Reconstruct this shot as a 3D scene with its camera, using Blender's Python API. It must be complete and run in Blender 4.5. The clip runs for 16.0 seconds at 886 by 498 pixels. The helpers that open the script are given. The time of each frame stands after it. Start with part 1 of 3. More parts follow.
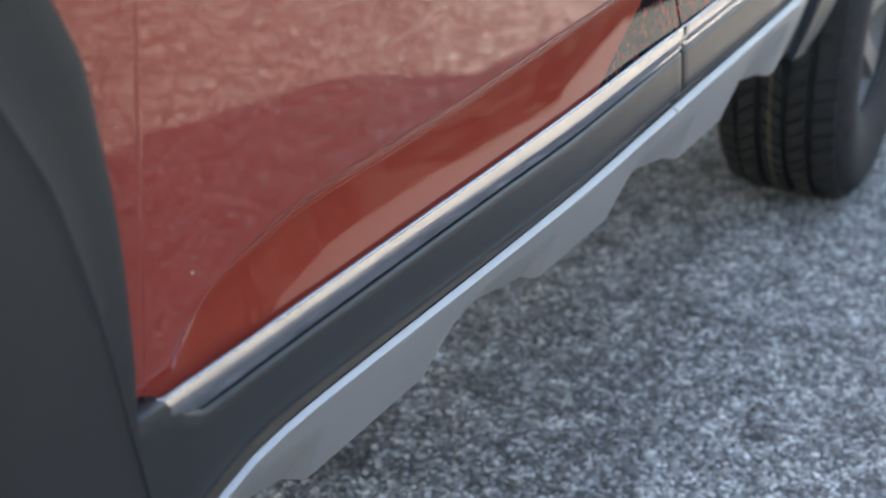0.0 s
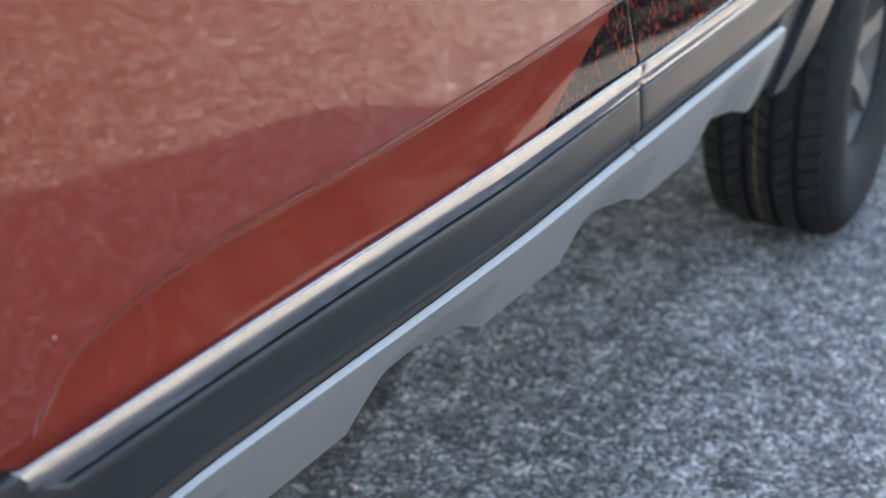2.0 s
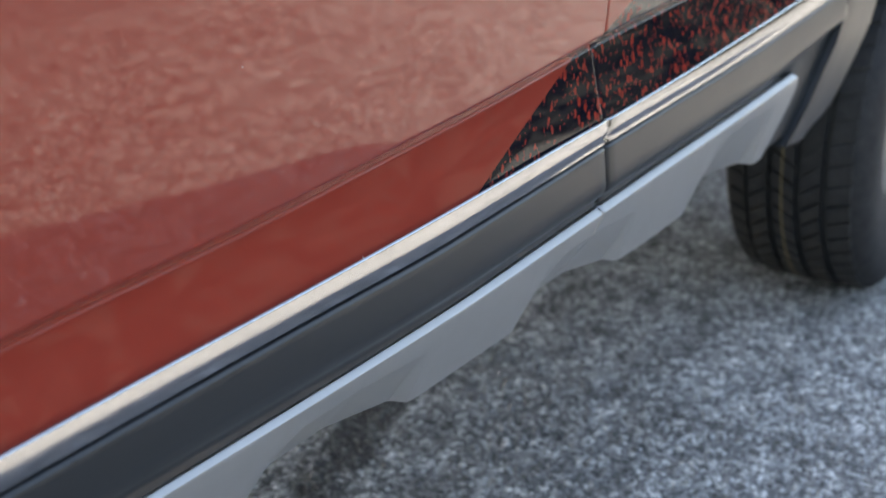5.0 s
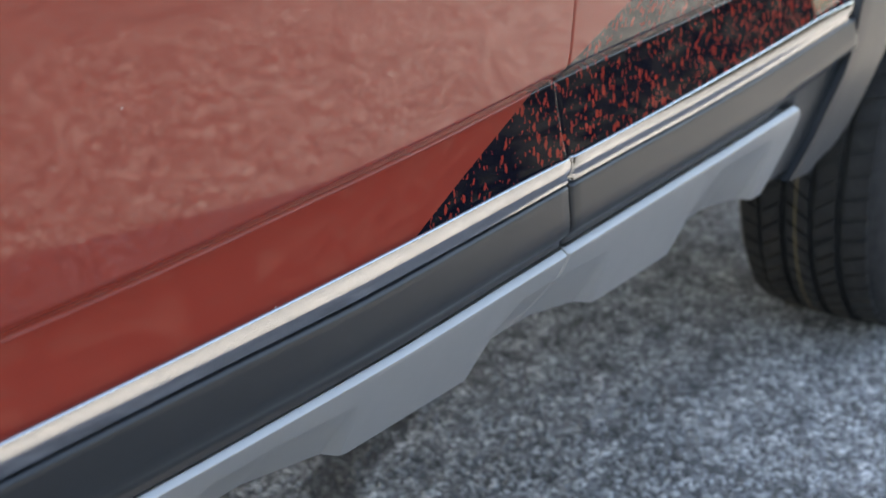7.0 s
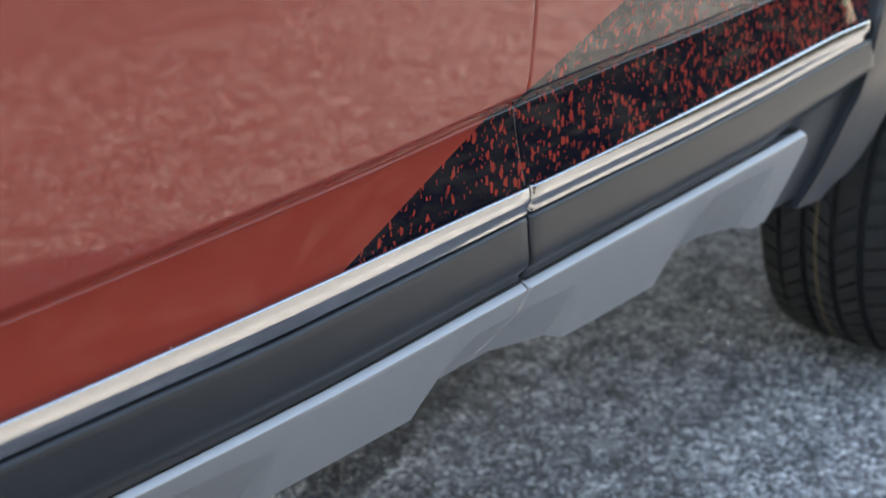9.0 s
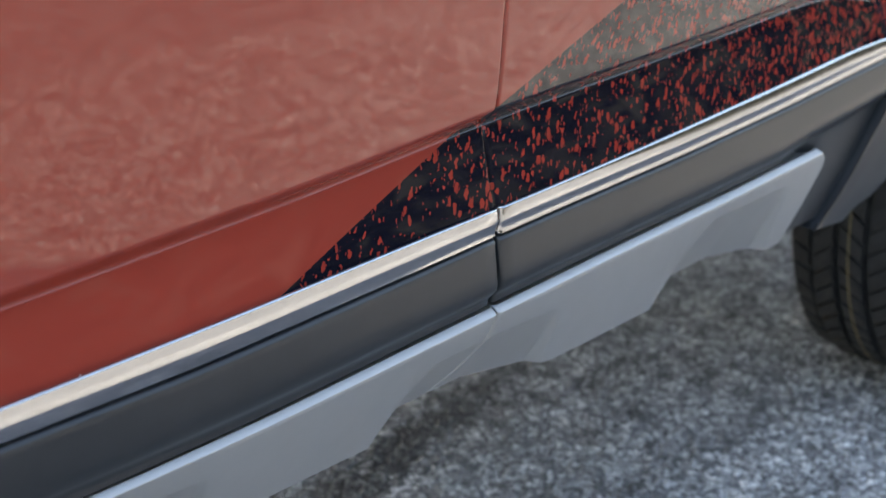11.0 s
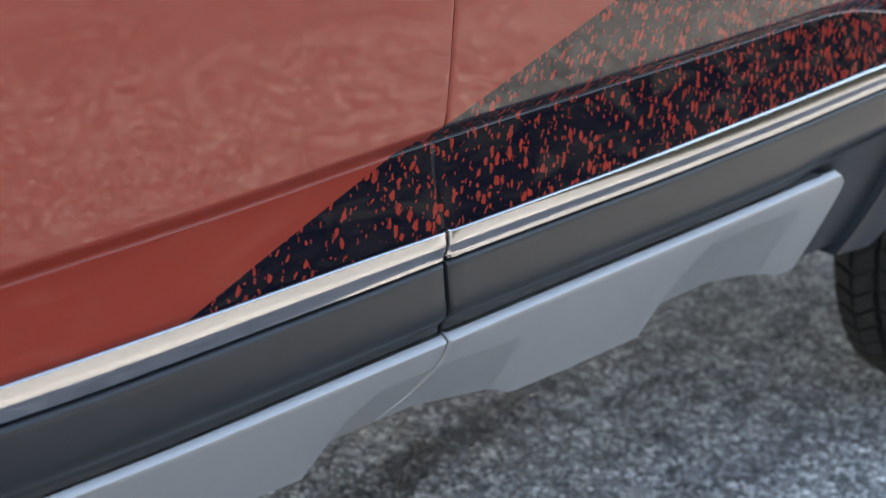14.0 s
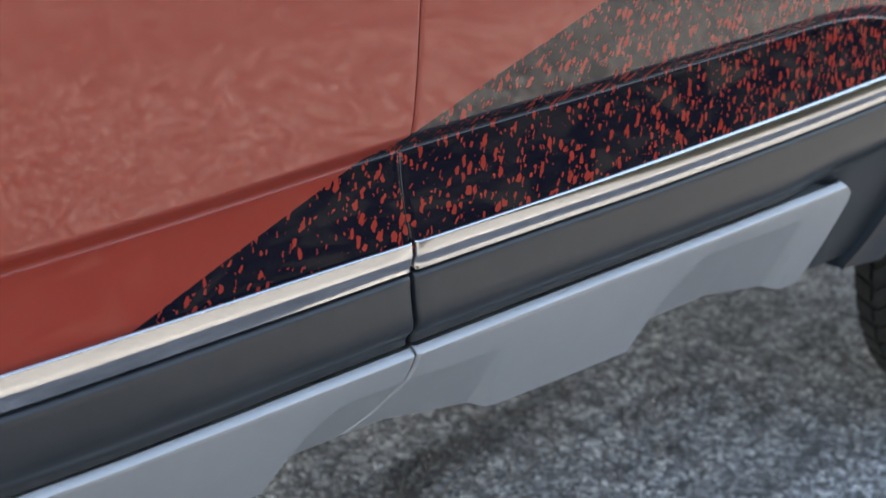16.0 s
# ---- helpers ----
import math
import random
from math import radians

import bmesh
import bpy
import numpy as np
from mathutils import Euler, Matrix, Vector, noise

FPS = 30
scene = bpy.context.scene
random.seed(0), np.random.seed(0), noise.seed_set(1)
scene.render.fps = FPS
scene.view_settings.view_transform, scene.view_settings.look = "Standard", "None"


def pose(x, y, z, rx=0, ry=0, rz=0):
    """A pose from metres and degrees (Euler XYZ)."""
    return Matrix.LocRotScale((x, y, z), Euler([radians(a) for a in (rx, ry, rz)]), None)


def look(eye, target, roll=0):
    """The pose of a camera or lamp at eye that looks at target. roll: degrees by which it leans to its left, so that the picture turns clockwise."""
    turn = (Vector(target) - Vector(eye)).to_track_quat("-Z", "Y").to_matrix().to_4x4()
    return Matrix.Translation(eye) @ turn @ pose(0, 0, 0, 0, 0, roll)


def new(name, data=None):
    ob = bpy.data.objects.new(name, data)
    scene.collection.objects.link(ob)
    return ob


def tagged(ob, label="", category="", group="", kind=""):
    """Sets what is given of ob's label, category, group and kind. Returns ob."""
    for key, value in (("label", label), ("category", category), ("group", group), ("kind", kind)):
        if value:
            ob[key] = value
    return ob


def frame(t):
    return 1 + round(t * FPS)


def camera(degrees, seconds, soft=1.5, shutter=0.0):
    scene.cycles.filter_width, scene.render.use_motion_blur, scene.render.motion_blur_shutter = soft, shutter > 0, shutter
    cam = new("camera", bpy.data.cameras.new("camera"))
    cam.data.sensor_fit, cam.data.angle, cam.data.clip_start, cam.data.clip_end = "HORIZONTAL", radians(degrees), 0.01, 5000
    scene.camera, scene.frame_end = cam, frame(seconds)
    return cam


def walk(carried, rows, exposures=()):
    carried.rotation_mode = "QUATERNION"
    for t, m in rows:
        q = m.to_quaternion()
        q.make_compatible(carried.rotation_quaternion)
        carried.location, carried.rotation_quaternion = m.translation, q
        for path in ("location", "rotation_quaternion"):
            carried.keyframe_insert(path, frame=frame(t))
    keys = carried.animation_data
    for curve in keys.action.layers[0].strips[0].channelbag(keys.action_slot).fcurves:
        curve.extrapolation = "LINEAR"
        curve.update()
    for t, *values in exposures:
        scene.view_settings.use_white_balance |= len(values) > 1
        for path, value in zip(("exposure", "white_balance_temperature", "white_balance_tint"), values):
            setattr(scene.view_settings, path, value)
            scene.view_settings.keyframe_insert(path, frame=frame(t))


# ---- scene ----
cam = camera(32.9, 16.0)
PATH = [
    (0, (-1.637, -0.476, 1.009), (0.05, 0.306, 0.273), 2.8),
    (0.5, (-1.616, -0.486, 1.01), (0.072, 0.301, 0.281), 2.8),
    (1, (-1.596, -0.496, 1.011), (0.093, 0.297, 0.291), 2.8),
    (1.5, (-1.572, -0.507, 1.012), (0.116, 0.294, 0.298), 2.8),
    (2, (-1.548, -0.519, 1.013), (0.137, 0.293, 0.305), 2.8),
    (2.5, (-1.523, -0.534, 1.017), (0.155, 0.293, 0.311), 2.8),
    (3, (-1.497, -0.55, 1.019), (0.174, 0.297, 0.317), 2.7),
    (3.5, (-1.47, -0.563, 1.019), (0.193, 0.303, 0.324), 2.5),
    (4, (-1.442, -0.576, 1.02), (0.212, 0.312, 0.329), 2.6),
    (6.5, (-1.293, -0.645, 1.028), (0.312, 0.343, 0.358), 2.4),
    (7, (-1.261, -0.657, 1.029), (0.333, 0.35, 0.361), 2.5),
    (7.5, (-1.228, -0.671, 1.031), (0.353, 0.356, 0.363), 2.6),
    (8, (-1.196, -0.685, 1.032), (0.371, 0.364, 0.366), 2.6),
    (8.5, (-1.161, -0.697, 1.034), (0.391, 0.374, 0.367), 2.7),
    (9, (-1.128, -0.711, 1.036), (0.407, 0.382, 0.366), 2.7),
    (11.5, (-0.986, -0.776, 1.043), (0.457, 0.432, 0.366), 2.6),
    (12, (-0.959, -0.787, 1.044), (0.466, 0.441, 0.365), 2.6),
    (12.5, (-0.932, -0.797, 1.045), (0.473, 0.452, 0.364), 2.6),
    (13, (-0.907, -0.807, 1.047), (0.48, 0.461, 0.362), 2.6),
    (13.5, (-0.882, -0.816, 1.047), (0.488, 0.469, 0.361), 2.5),
    (14, (-0.859, -0.825, 1.049), (0.494, 0.477, 0.359), 2.6),
    (14.5, (-0.836, -0.834, 1.049), (0.5, 0.484, 0.358), 2.5),
    (15, (-0.815, -0.843, 1.05), (0.505, 0.49, 0.358), 2.5),
    (15.5, (-0.796, -0.852, 1.051), (0.509, 0.496, 0.358), 2.5),
    (16, (-0.777, -0.856, 1.051), (0.513, 0.504, 0.356), 2.5),
]
walk(cam, [(t, look(eye, target, roll)) for t, eye, target, roll in PATH], exposures=[(0.0, 3.35, 7950, 9), (4.0, 3.37, 7950, 9), (9.0, 3.42, 7950, 9), (16.0, 3.58, 7950, 9)])
cam.data.dof.use_dof = True
cam.data.dof.focus_distance = 1.25
cam.data.dof.aperture_fstop = 7.0

# ---- light: clear day, the sun behind the far side of the car ----
SUN_ELEVATION, SUN_AZIMUTH = 45.0, 4.0      # degrees; azimuth from +y towards -x
world = bpy.data.worlds.new("sky")
scene.world = world
world.use_nodes = True
wn = world.node_tree.nodes
sky = wn.new("ShaderNodeTexSky")
sky.sky_type = "NISHITA"
sky.sun_disc = False
sky.dust_density = 2.0
sky.air_density = 0.95
sky.ozone_density = 0.5
sky.sun_elevation = radians(SUN_ELEVATION)
sky.sun_rotation = radians(-SUN_AZIMUTH)
wn["Background"].inputs["Strength"].default_value = 0.09
world.node_tree.links.new(sky.outputs[0], wn["Background"].inputs["Color"])
sun = new("sun", bpy.data.lights.new("sun", "SUN"))
sun.data.energy = 1.6
sun.data.angle = radians(0.5)
sun.data.color = (1.0, 0.955, 0.875)
to_sun = Vector((-math.sin(radians(SUN_AZIMUTH)) * math.cos(radians(SUN_ELEVATION)),
                 math.cos(radians(SUN_AZIMUTH)) * math.cos(radians(SUN_ELEVATION)),
                 math.sin(radians(SUN_ELEVATION))))
sun.matrix_world = look(to_sun * 20, (0, 0, 0))


# ---- materials ----
class Net:
    """A small writer of node trees."""
    def __init__(self, name):
        self.mat = bpy.data.materials.new(name)
        self.mat.use_nodes = True
        self.tree = self.mat.node_tree
        self.bsdf = self.tree.nodes["Principled BSDF"]
        self.pos = self.node("ShaderNodeNewGeometry").outputs["Position"]

    def node(self, kind):
        return self.tree.nodes.new(kind)

    def link(self, value, socket):
        if isinstance(value, (int, float, tuple)):
            socket.default_value = value
        else:
            self.tree.links.new(value, socket)

    def math(self, op, a, b=0.0, clamp=False):
        n = self.node("ShaderNodeMath")
        n.operation, n.use_clamp = op, clamp
        self.link(a, n.inputs[0]), self.link(b, n.inputs[1])
        return n.outputs[0]

    def vec(self, op, a, b):
        n = self.node("ShaderNodeVectorMath")
        n.operation = op
        self.link(a, n.inputs[0]), self.link(b, n.inputs[1])
        return n.outputs[0]

    def mix(self, f, a, b):
        n = self.node("ShaderNodeMix")
        n.data_type = "RGBA"
        self.link(f, n.inputs[0]), self.link(a, n.inputs[6]), self.link(b, n.inputs[7])
        return n.outputs[2]

    def noise(self, scale, detail=3.0, at=None, rough=0.5):
        n = self.node("ShaderNodeTexNoise")
        self.link(at or self.pos, n.inputs["Vector"])
        n.inputs["Scale"].default_value, n.inputs["Detail"].default_value = scale, detail
        n.inputs["Roughness"].default_value = rough
        return n

    def voronoi(self, scale, at=None, feature="F1", dims="3D"):
        n = self.node("ShaderNodeTexVoronoi")
        n.feature, n.voronoi_dimensions = feature, dims
        self.link(at or self.pos, n.inputs["Vector"])
        n.inputs["Scale"].default_value = scale
        return n

    def ramp(self, f, stops):
        n = self.node("ShaderNodeValToRGB")
        self.link(f, n.inputs[0])
        e = n.color_ramp.elements
        while len(e) < len(stops):
            e.new(0.5)
        for el, (p, c) in zip(e, stops):
            el.position, el.color = p, (c, c, c, 1) if isinstance(c, float) else (*c, 1)
        return n.outputs[0]

    def bump(self, height, distance, strength=1.0):
        n = self.node("ShaderNodeBump")
        n.inputs["Strength"].default_value, n.inputs["Distance"].default_value = strength, distance
        self.link(height, n.inputs["Height"])
        return n.outputs[0]

    def set(self, **values):
        for k, v in values.items():
            self.link(v, self.bsdf.inputs[k.replace("_", " ")])
        return self.mat


def paint_net(name):
    """Glossy car paint with faint orange peel and a film of dust."""
    n = Net(name)
    peel = n.noise(110.0, 2.0)
    bump = n.bump(peel.outputs[0], 0.0000008, 1.0)
    dust = n.noise(60.0, 6.0, rough=0.7)
    rough = n.ramp(dust.outputs[0], [(0.35, 0.008), (0.75, 0.03)])
    n.set(Coat_Weight=1.0, Coat_Roughness=rough, Coat_IOR=1.43, Coat_Normal=bump, Roughness=0.45, Specular_IOR_Level=0.0)
    return n


RED = (0.250, 0.0370, 0.02450, 1)


def make_paint():
    n = paint_net("orange_red_paint")
    tone = n.noise(9.0, 4.0)
    specks = n.voronoi(1400.0)
    flake = n.ramp(specks.outputs["Distance"], [(0.0, 0.0), (1.0, 0.12)])
    c = n.mix(n.ramp(tone.outputs[0], [(0.3, 0.0), (0.7, 0.35)]), RED, (0.250, 0.0375, 0.0250, 1))
    n.set(Base_Color=n.mix(flake, c, (0.195, 0.0265, 0.0175, 1)))
    return n.mat


def make_door_paint():
    """The same paint with the printed black film and its red flecks towards the rear."""
    n = paint_net("orange_red_paint_with_flecked_film")
    sep = n.node("ShaderNodeSeparateXYZ")
    n.link(n.pos, sep.inputs[0])
    x, z = sep.outputs[0], sep.outputs[2]
    # slanted front edge of the film
    edge = n.math("ADD", n.math("MULTIPLY", n.math("SUBTRACT", z, 0.6185), 2.58), -0.252)
    low = n.math("MULTIPLY", n.math("MAXIMUM", n.math("SUBTRACT", 0.70, z), 0.0), 0.17)
    film = n.math("GREATER_THAN", x, n.math("SUBTRACT", edge, low))
    # flecks: slanting, upright blobs of many sizes
    warp = n.noise(170.0, 2.0)
    com = n.node("ShaderNodeCombineXYZ")
    sx = n.math("SUBTRACT", x, n.math("MULTIPLY", z, 0.30))
    n.link(n.math("MULTIPLY", sx, 150.0), com.inputs[0])
    n.link(n.math("MULTIPLY", z, 90.0), com.inputs[1])
    w = n.vec("SCALE", n.vec("SUBTRACT", warp.outputs["Color"], (0.5, 0.5, 0.5)), (0, 0, 0))
    w.node.inputs["Scale"].default_value = 1.05
    flat = n.vec("MULTIPLY", n.vec("ADD", com.outputs[0], w), (1, 1, 0))
    total = None
    for scale, shift, low, gain in ((0.92, 0.0, 0.50, 0.85), (1.5, 7.3, 0.66, 0.85)):
        v = n.voronoi(scale, at=n.vec("ADD", flat, (shift, shift * 2, 0)), dims="2D")
        pick = n.node("ShaderNodeSeparateColor")
        n.link(v.outputs["Color"], pick.inputs[0])
        dense = n.math("MULTIPLY", n.math("ADD", x, 0.1), 0.22)
        lim = n.math("MULTIPLY", n.math("SUBTRACT", n.math("ADD", pick.outputs[0], dense), low), gain)
        lim = n.math("MINIMUM", lim, 0.40)
        dot = n.math("LESS_THAN", v.outputs["Distance"], lim)
        total = dot if total is None else n.math("MAXIMUM", total, dot)
    flecked = n.mix(total, (0.006, 0.006, 0.011, 1), (0.27, 0.030, 0.020, 1))
    tone = n.noise(9.0, 4.0)
    c = n.mix(n.ramp(tone.outputs[0], [(0.3, 0.0), (0.7, 0.35)]), RED, (0.250, 0.0375, 0.0250, 1))
    c = n.mix(film, c, flecked)
    # small stone hits, down to the primer
    for px, pz, r in ((-0.962, 0.665, 0.0011), (-0.455, 0.6125, 0.0008), (-0.60, 0.79, 0.0006)):
        dx, dz = n.math("SUBTRACT", x, px), n.math("SUBTRACT", z, pz)
        far = n.math("ADD", n.math("MULTIPLY", dx, dx), n.math("MULTIPLY", dz, dz))
        c = n.mix(n.math("LESS_THAN", far, r * r), c, (0.62, 0.55, 0.50, 1))
    n.set(Base_Color=c)
    return n.mat


def make_plastic(name, colour, rough, grain=1.0):
    n = Net(name)
    fine = n.noise(900.0, 2.0)
    dust = n.noise(35.0, 6.0, rough=0.7)
    c = n.mix(n.ramp(dust.outputs[0], [(0.35, 0.0), (0.8, 0.5)]), (*colour, 1), tuple(min(1, k * 1.25 + 0.008) for k in colour) + (1,))
    r = n.ramp(dust.outputs[0], [(0.25, rough - 0.02), (0.8, rough + 0.04)])
    return n.set(Base_Color=c, Roughness=r, Normal=n.bump(fine.outputs[0], 0.00006 * grain, 0.4))


def make_chrome():
    n = Net("satin_bright_trim")
    smear = n.noise(1.0, 4.0, at=n.vec("MULTIPLY", n.pos, (5.0, 40.0, 40.0)))
    haze = n.noise(14.0, 5.0, rough=0.6)
    r = n.ramp(haze.outputs[0], [(0.3, 0.09), (0.75, 0.15)])
    c = n.mix(smear.outputs[0], (0.362, 0.372, 0.395, 1), (0.402, 0.412, 0.435, 1))
    return n.set(Base_Color=c, Metallic=1.0, Roughness=r)


def make_silver():
    n = Net("satin_silver_paint")
    fine = n.noise(1200.0, 2.0)
    dust = n.noise(30.0, 6.0, rough=0.65)
    c = n.mix(dust.outputs[0], (0.392, 0.395, 0.391, 1), (0.440, 0.443, 0.438, 1))
    return n.set(Base_Color=c, Metallic=0.65, Roughness=0.42, Normal=n.bump(fine.outputs[0], 0.00004, 0.4))


def make_rubber():
    n = Net("tyre_rubber")
    dust = n.noise(45.0, 7.0, rough=0.75)
    c = n.mix(n.ramp(dust.outputs[0], [(0.4, 0.0), (0.75, 0.6)]), (0.020, 0.021, 0.023, 1), (0.058, 0.057, 0.056, 1))
    return n.set(Base_Color=c, Roughness=0.72, Specular_IOR_Level=0.3, Normal=n.bump(dust.outputs[0], 0.0006, 0.5))


def sill_shade(n):
    """A long ragged dark band: shade under the sill, put into the ground colour."""
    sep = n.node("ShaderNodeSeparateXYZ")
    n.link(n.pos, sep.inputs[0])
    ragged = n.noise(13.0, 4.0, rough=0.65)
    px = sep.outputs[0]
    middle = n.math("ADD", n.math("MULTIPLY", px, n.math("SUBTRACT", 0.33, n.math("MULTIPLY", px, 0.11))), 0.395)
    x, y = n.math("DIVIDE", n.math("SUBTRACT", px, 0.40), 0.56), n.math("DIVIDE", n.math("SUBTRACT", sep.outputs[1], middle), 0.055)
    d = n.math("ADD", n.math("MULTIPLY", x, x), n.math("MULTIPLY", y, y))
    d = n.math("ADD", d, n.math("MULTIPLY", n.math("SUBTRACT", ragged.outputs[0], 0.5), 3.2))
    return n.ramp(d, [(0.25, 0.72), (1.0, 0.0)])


def worn(n, colour):
    """Patches where the asphalt is worn pale or still dark, from a hand's width to a metre."""
    a, b = n.noise(12.0, 5.0, rough=0.7), n.noise(1.8, 3.0)
    f = n.math("ADD", n.ramp(a.outputs[0], [(0.34, 0.52), (0.64, 1.38)]), n.ramp(b.outputs[0], [(0.35, 0.0), (0.68, 0.22)]))
    com = n.node("ShaderNodeCombineXYZ")
    for k in range(3):
        n.link(f, com.inputs[k])
    return n.vec("MULTIPLY", colour, com.outputs[0])


def make_asphalt():
    """Coarse worn asphalt: pale and dark stone chips in bitumen."""
    n = Net("coarse_asphalt")
    flat = n.vec("MULTIPLY", n.pos, (1, 1, 0))
    v = n.voronoi(125.0, at=flat)
    big = n.voronoi(70.0, at=flat)
    pick = n.node("ShaderNodeSeparateColor")
    n.link(v.outputs["Color"], pick.inputs[0])
    stone = n.ramp(pick.outputs[0], [(0.0, (0.0186, 0.0186, 0.0186)), (0.4, (0.0464, 0.0464, 0.0454)), (0.75, (0.0928, 0.0912, 0.0888)), (1.0, (0.149, 0.146, 0.142))])
    gap = n.ramp(v.outputs["Distance"], [(0.45, 0.0), (0.75, 1.0)])
    patch = n.noise(1.6, 5.0)
    blotch = n.noise(7.0, 4.0, at=flat, rough=0.6)
    c = n.mix(gap, stone, (0.0232, 0.0232, 0.0242, 1))
    c = n.mix(n.ramp(patch.outputs[0], [(0.35, 0.0), (0.7, 0.35)]), c, (0.0557, 0.0547, 0.0524, 1))
    clump = n.noise(42.0, 4.0, at=flat, rough=0.6)
    c = n.mix(n.ramp(clump.outputs[0], [(0.40, 0.85), (0.51, 0.0)]), c, (0.0325, 0.0325, 0.0325, 1))
    c = n.mix(n.ramp(clump.outputs[0], [(0.49, 0.0), (0.60, 0.9)]), c, (0.102, 0.101, 0.0976, 1))
    c = n.mix(n.ramp(blotch.outputs[0], [(0.36, 0.35), (0.50, 0.0)]), c, (0.0278, 0.0278, 0.0269, 1))
    c = n.mix(n.ramp(blotch.outputs[0], [(0.52, 0.0), (0.66, 0.3)]), c, (0.111, 0.11, 0.106, 1))
    # the asphalt's colour is darkened along the shaded band under the sill
    c = n.mix(sill_shade(n), worn(n, n.vec("MULTIPLY", c, (3.05, 3.05, 3.02))), (0.02, 0.019, 0.018, 1))
    h = n.math("SUBTRACT", n.math("MULTIPLY", big.outputs["Distance"], 0.3), v.outputs["Distance"])
    return n.set(Base_Color=c, Roughness=0.85, Normal=n.bump(h, 0.006, 0.9))


def make_chips(name, stops):
    n = Net(name)
    g = n.node("ShaderNodeNewGeometry")
    tint = n.noise(500.0, 3.0)
    stain = n.noise(11.0, 4.0, rough=0.65)
    clump = n.noise(34.0, 3.0, rough=0.6)
    grey = n.ramp(g.outputs["Random Per Island"], stops)
    c = n.mix(n.ramp(tint.outputs[0], [(0.35, 0.0), (0.7, 0.35)]), grey, (0.13, 0.128, 0.125, 1))
    c = n.mix(n.ramp(stain.outputs[0], [(0.34, 0.34), (0.50, 0.0)]), c, (0.10, 0.10, 0.098, 1))
    c = n.mix(n.ramp(clump.outputs[0], [(0.38, 0.5), (0.54, 0.0)]), c, (0.09, 0.09, 0.09, 1))
    c = worn(n, c)
    # the chips take the same shade into their colour
    return n.set(Base_Color=n.mix(sill_shade(n), c, (0.022, 0.020, 0.018, 1)), Roughness=0.7)


PAINT, DOOR_PAINT, CHROME, SILVER = make_paint(), make_door_paint(), make_chrome(), make_silver()
CLAD = make_plastic("dark_grey_cladding_plastic", (0.0150, 0.0180, 0.0212), 0.36)
GRAINED = make_plastic("dark_grey_grained_plastic", (0.0150, 0.0180, 0.0205), 0.52, 2.0)
DARK = make_plastic("black_underbody", (0.012, 0.012, 0.013), 0.75)
GLASS = make_plastic("dark_tinted_window", (0.010, 0.011, 0.012), 0.08, 0.0)
ALLOY = make_plastic("dusty_grey_alloy", (0.13, 0.125, 0.12), 0.42)
RUBBER, ASPHALT = make_rubber(), make_asphalt()
CHIPS = make_chips("stone_chips", [(0.0, (0.07, 0.07, 0.071)), (0.3, (0.17, 0.17, 0.17)), (0.55, (0.34, 0.34, 0.337)), (0.8, (0.56, 0.557, 0.55)), (1.0, (0.74, 0.735, 0.72))])
MARKING = make_plastic("ochre_tyre_marking", (0.12, 0.092, 0.048), 0.75)
LEAF = make_plastic("far_foliage", (0.036, 0.038, 0.034), 0.8)
GRAINED.node_tree.nodes["Principled BSDF"].inputs["Specular IOR Level"].default_value = 0.32
CLAD.node_tree.nodes["Principled BSDF"].inputs["Specular IOR Level"].default_value = 0.48
LEAF.node_tree.nodes["Principled BSDF"].inputs["Specular IOR Level"].default_value = 0.08

# ---- mesh helpers ----
HOME = Vector((-0.08, 0.92, 0.0))       # base of the car


def mesh_object(name, verts, faces, material, parent=None, label="", smooth=True, sharp=38.0, origin=(0, 0, 0)):
    me = bpy.data.meshes.new(name)
    o = Vector(origin)
    me.from_pydata([tuple(Vector(v) - o) for v in verts], [], faces)
    me.validate()
    bm = bmesh.new()
    bm.from_mesh(me)
    bmesh.ops.remove_doubles(bm, verts=bm.verts, dist=1e-6)
    bmesh.ops.recalc_face_normals(bm, faces=bm.faces)
    bm.to_mesh(me)
    bm.free()
    me.materials.append(material)
    if smooth:
        me.polygons.foreach_set("use_smooth", [True] * len(me.polygons))
        me.set_sharp_from_angle(angle=radians(sharp))
    ob = new(name, me)
    if parent:
        ob.parent = parent
    if label:
        ob["label"] = label
    return ob


def lerp(points, x):
    """Straight interpolation through (x, value) pairs in rising x."""
    xs, vs = zip(*points)
    return float(np.interp(x, xs, vs))


def spline(points, x):
    """Smooth interpolation (Catmull-Rom slopes) through (x, value) pairs in rising x."""
    xs, vs = [p[0] for p in points], [p[1] for p in points]
    if x <= xs[0]:
        return vs[0]
    if x >= xs[-1]:
        return vs[-1]
    i = max(k for k in range(len(xs) - 1) if xs[k] <= x)
    def slope(k):
        a, b = max(k - 1, 0), min(k + 1, len(xs) - 1)
        return (vs[b] - vs[a]) / (xs[b] - xs[a])
    h = xs[i + 1] - xs[i]
    t = (x - xs[i]) / h
    return ((2 * t**3 - 3 * t**2 + 1) * vs[i] + (t**3 - 2 * t**2 + t) * h * slope(i)
            + (3 * t**2 - 2 * t**3) * vs[i + 1] + (t**3 - t**2) * h * slope(i + 1))


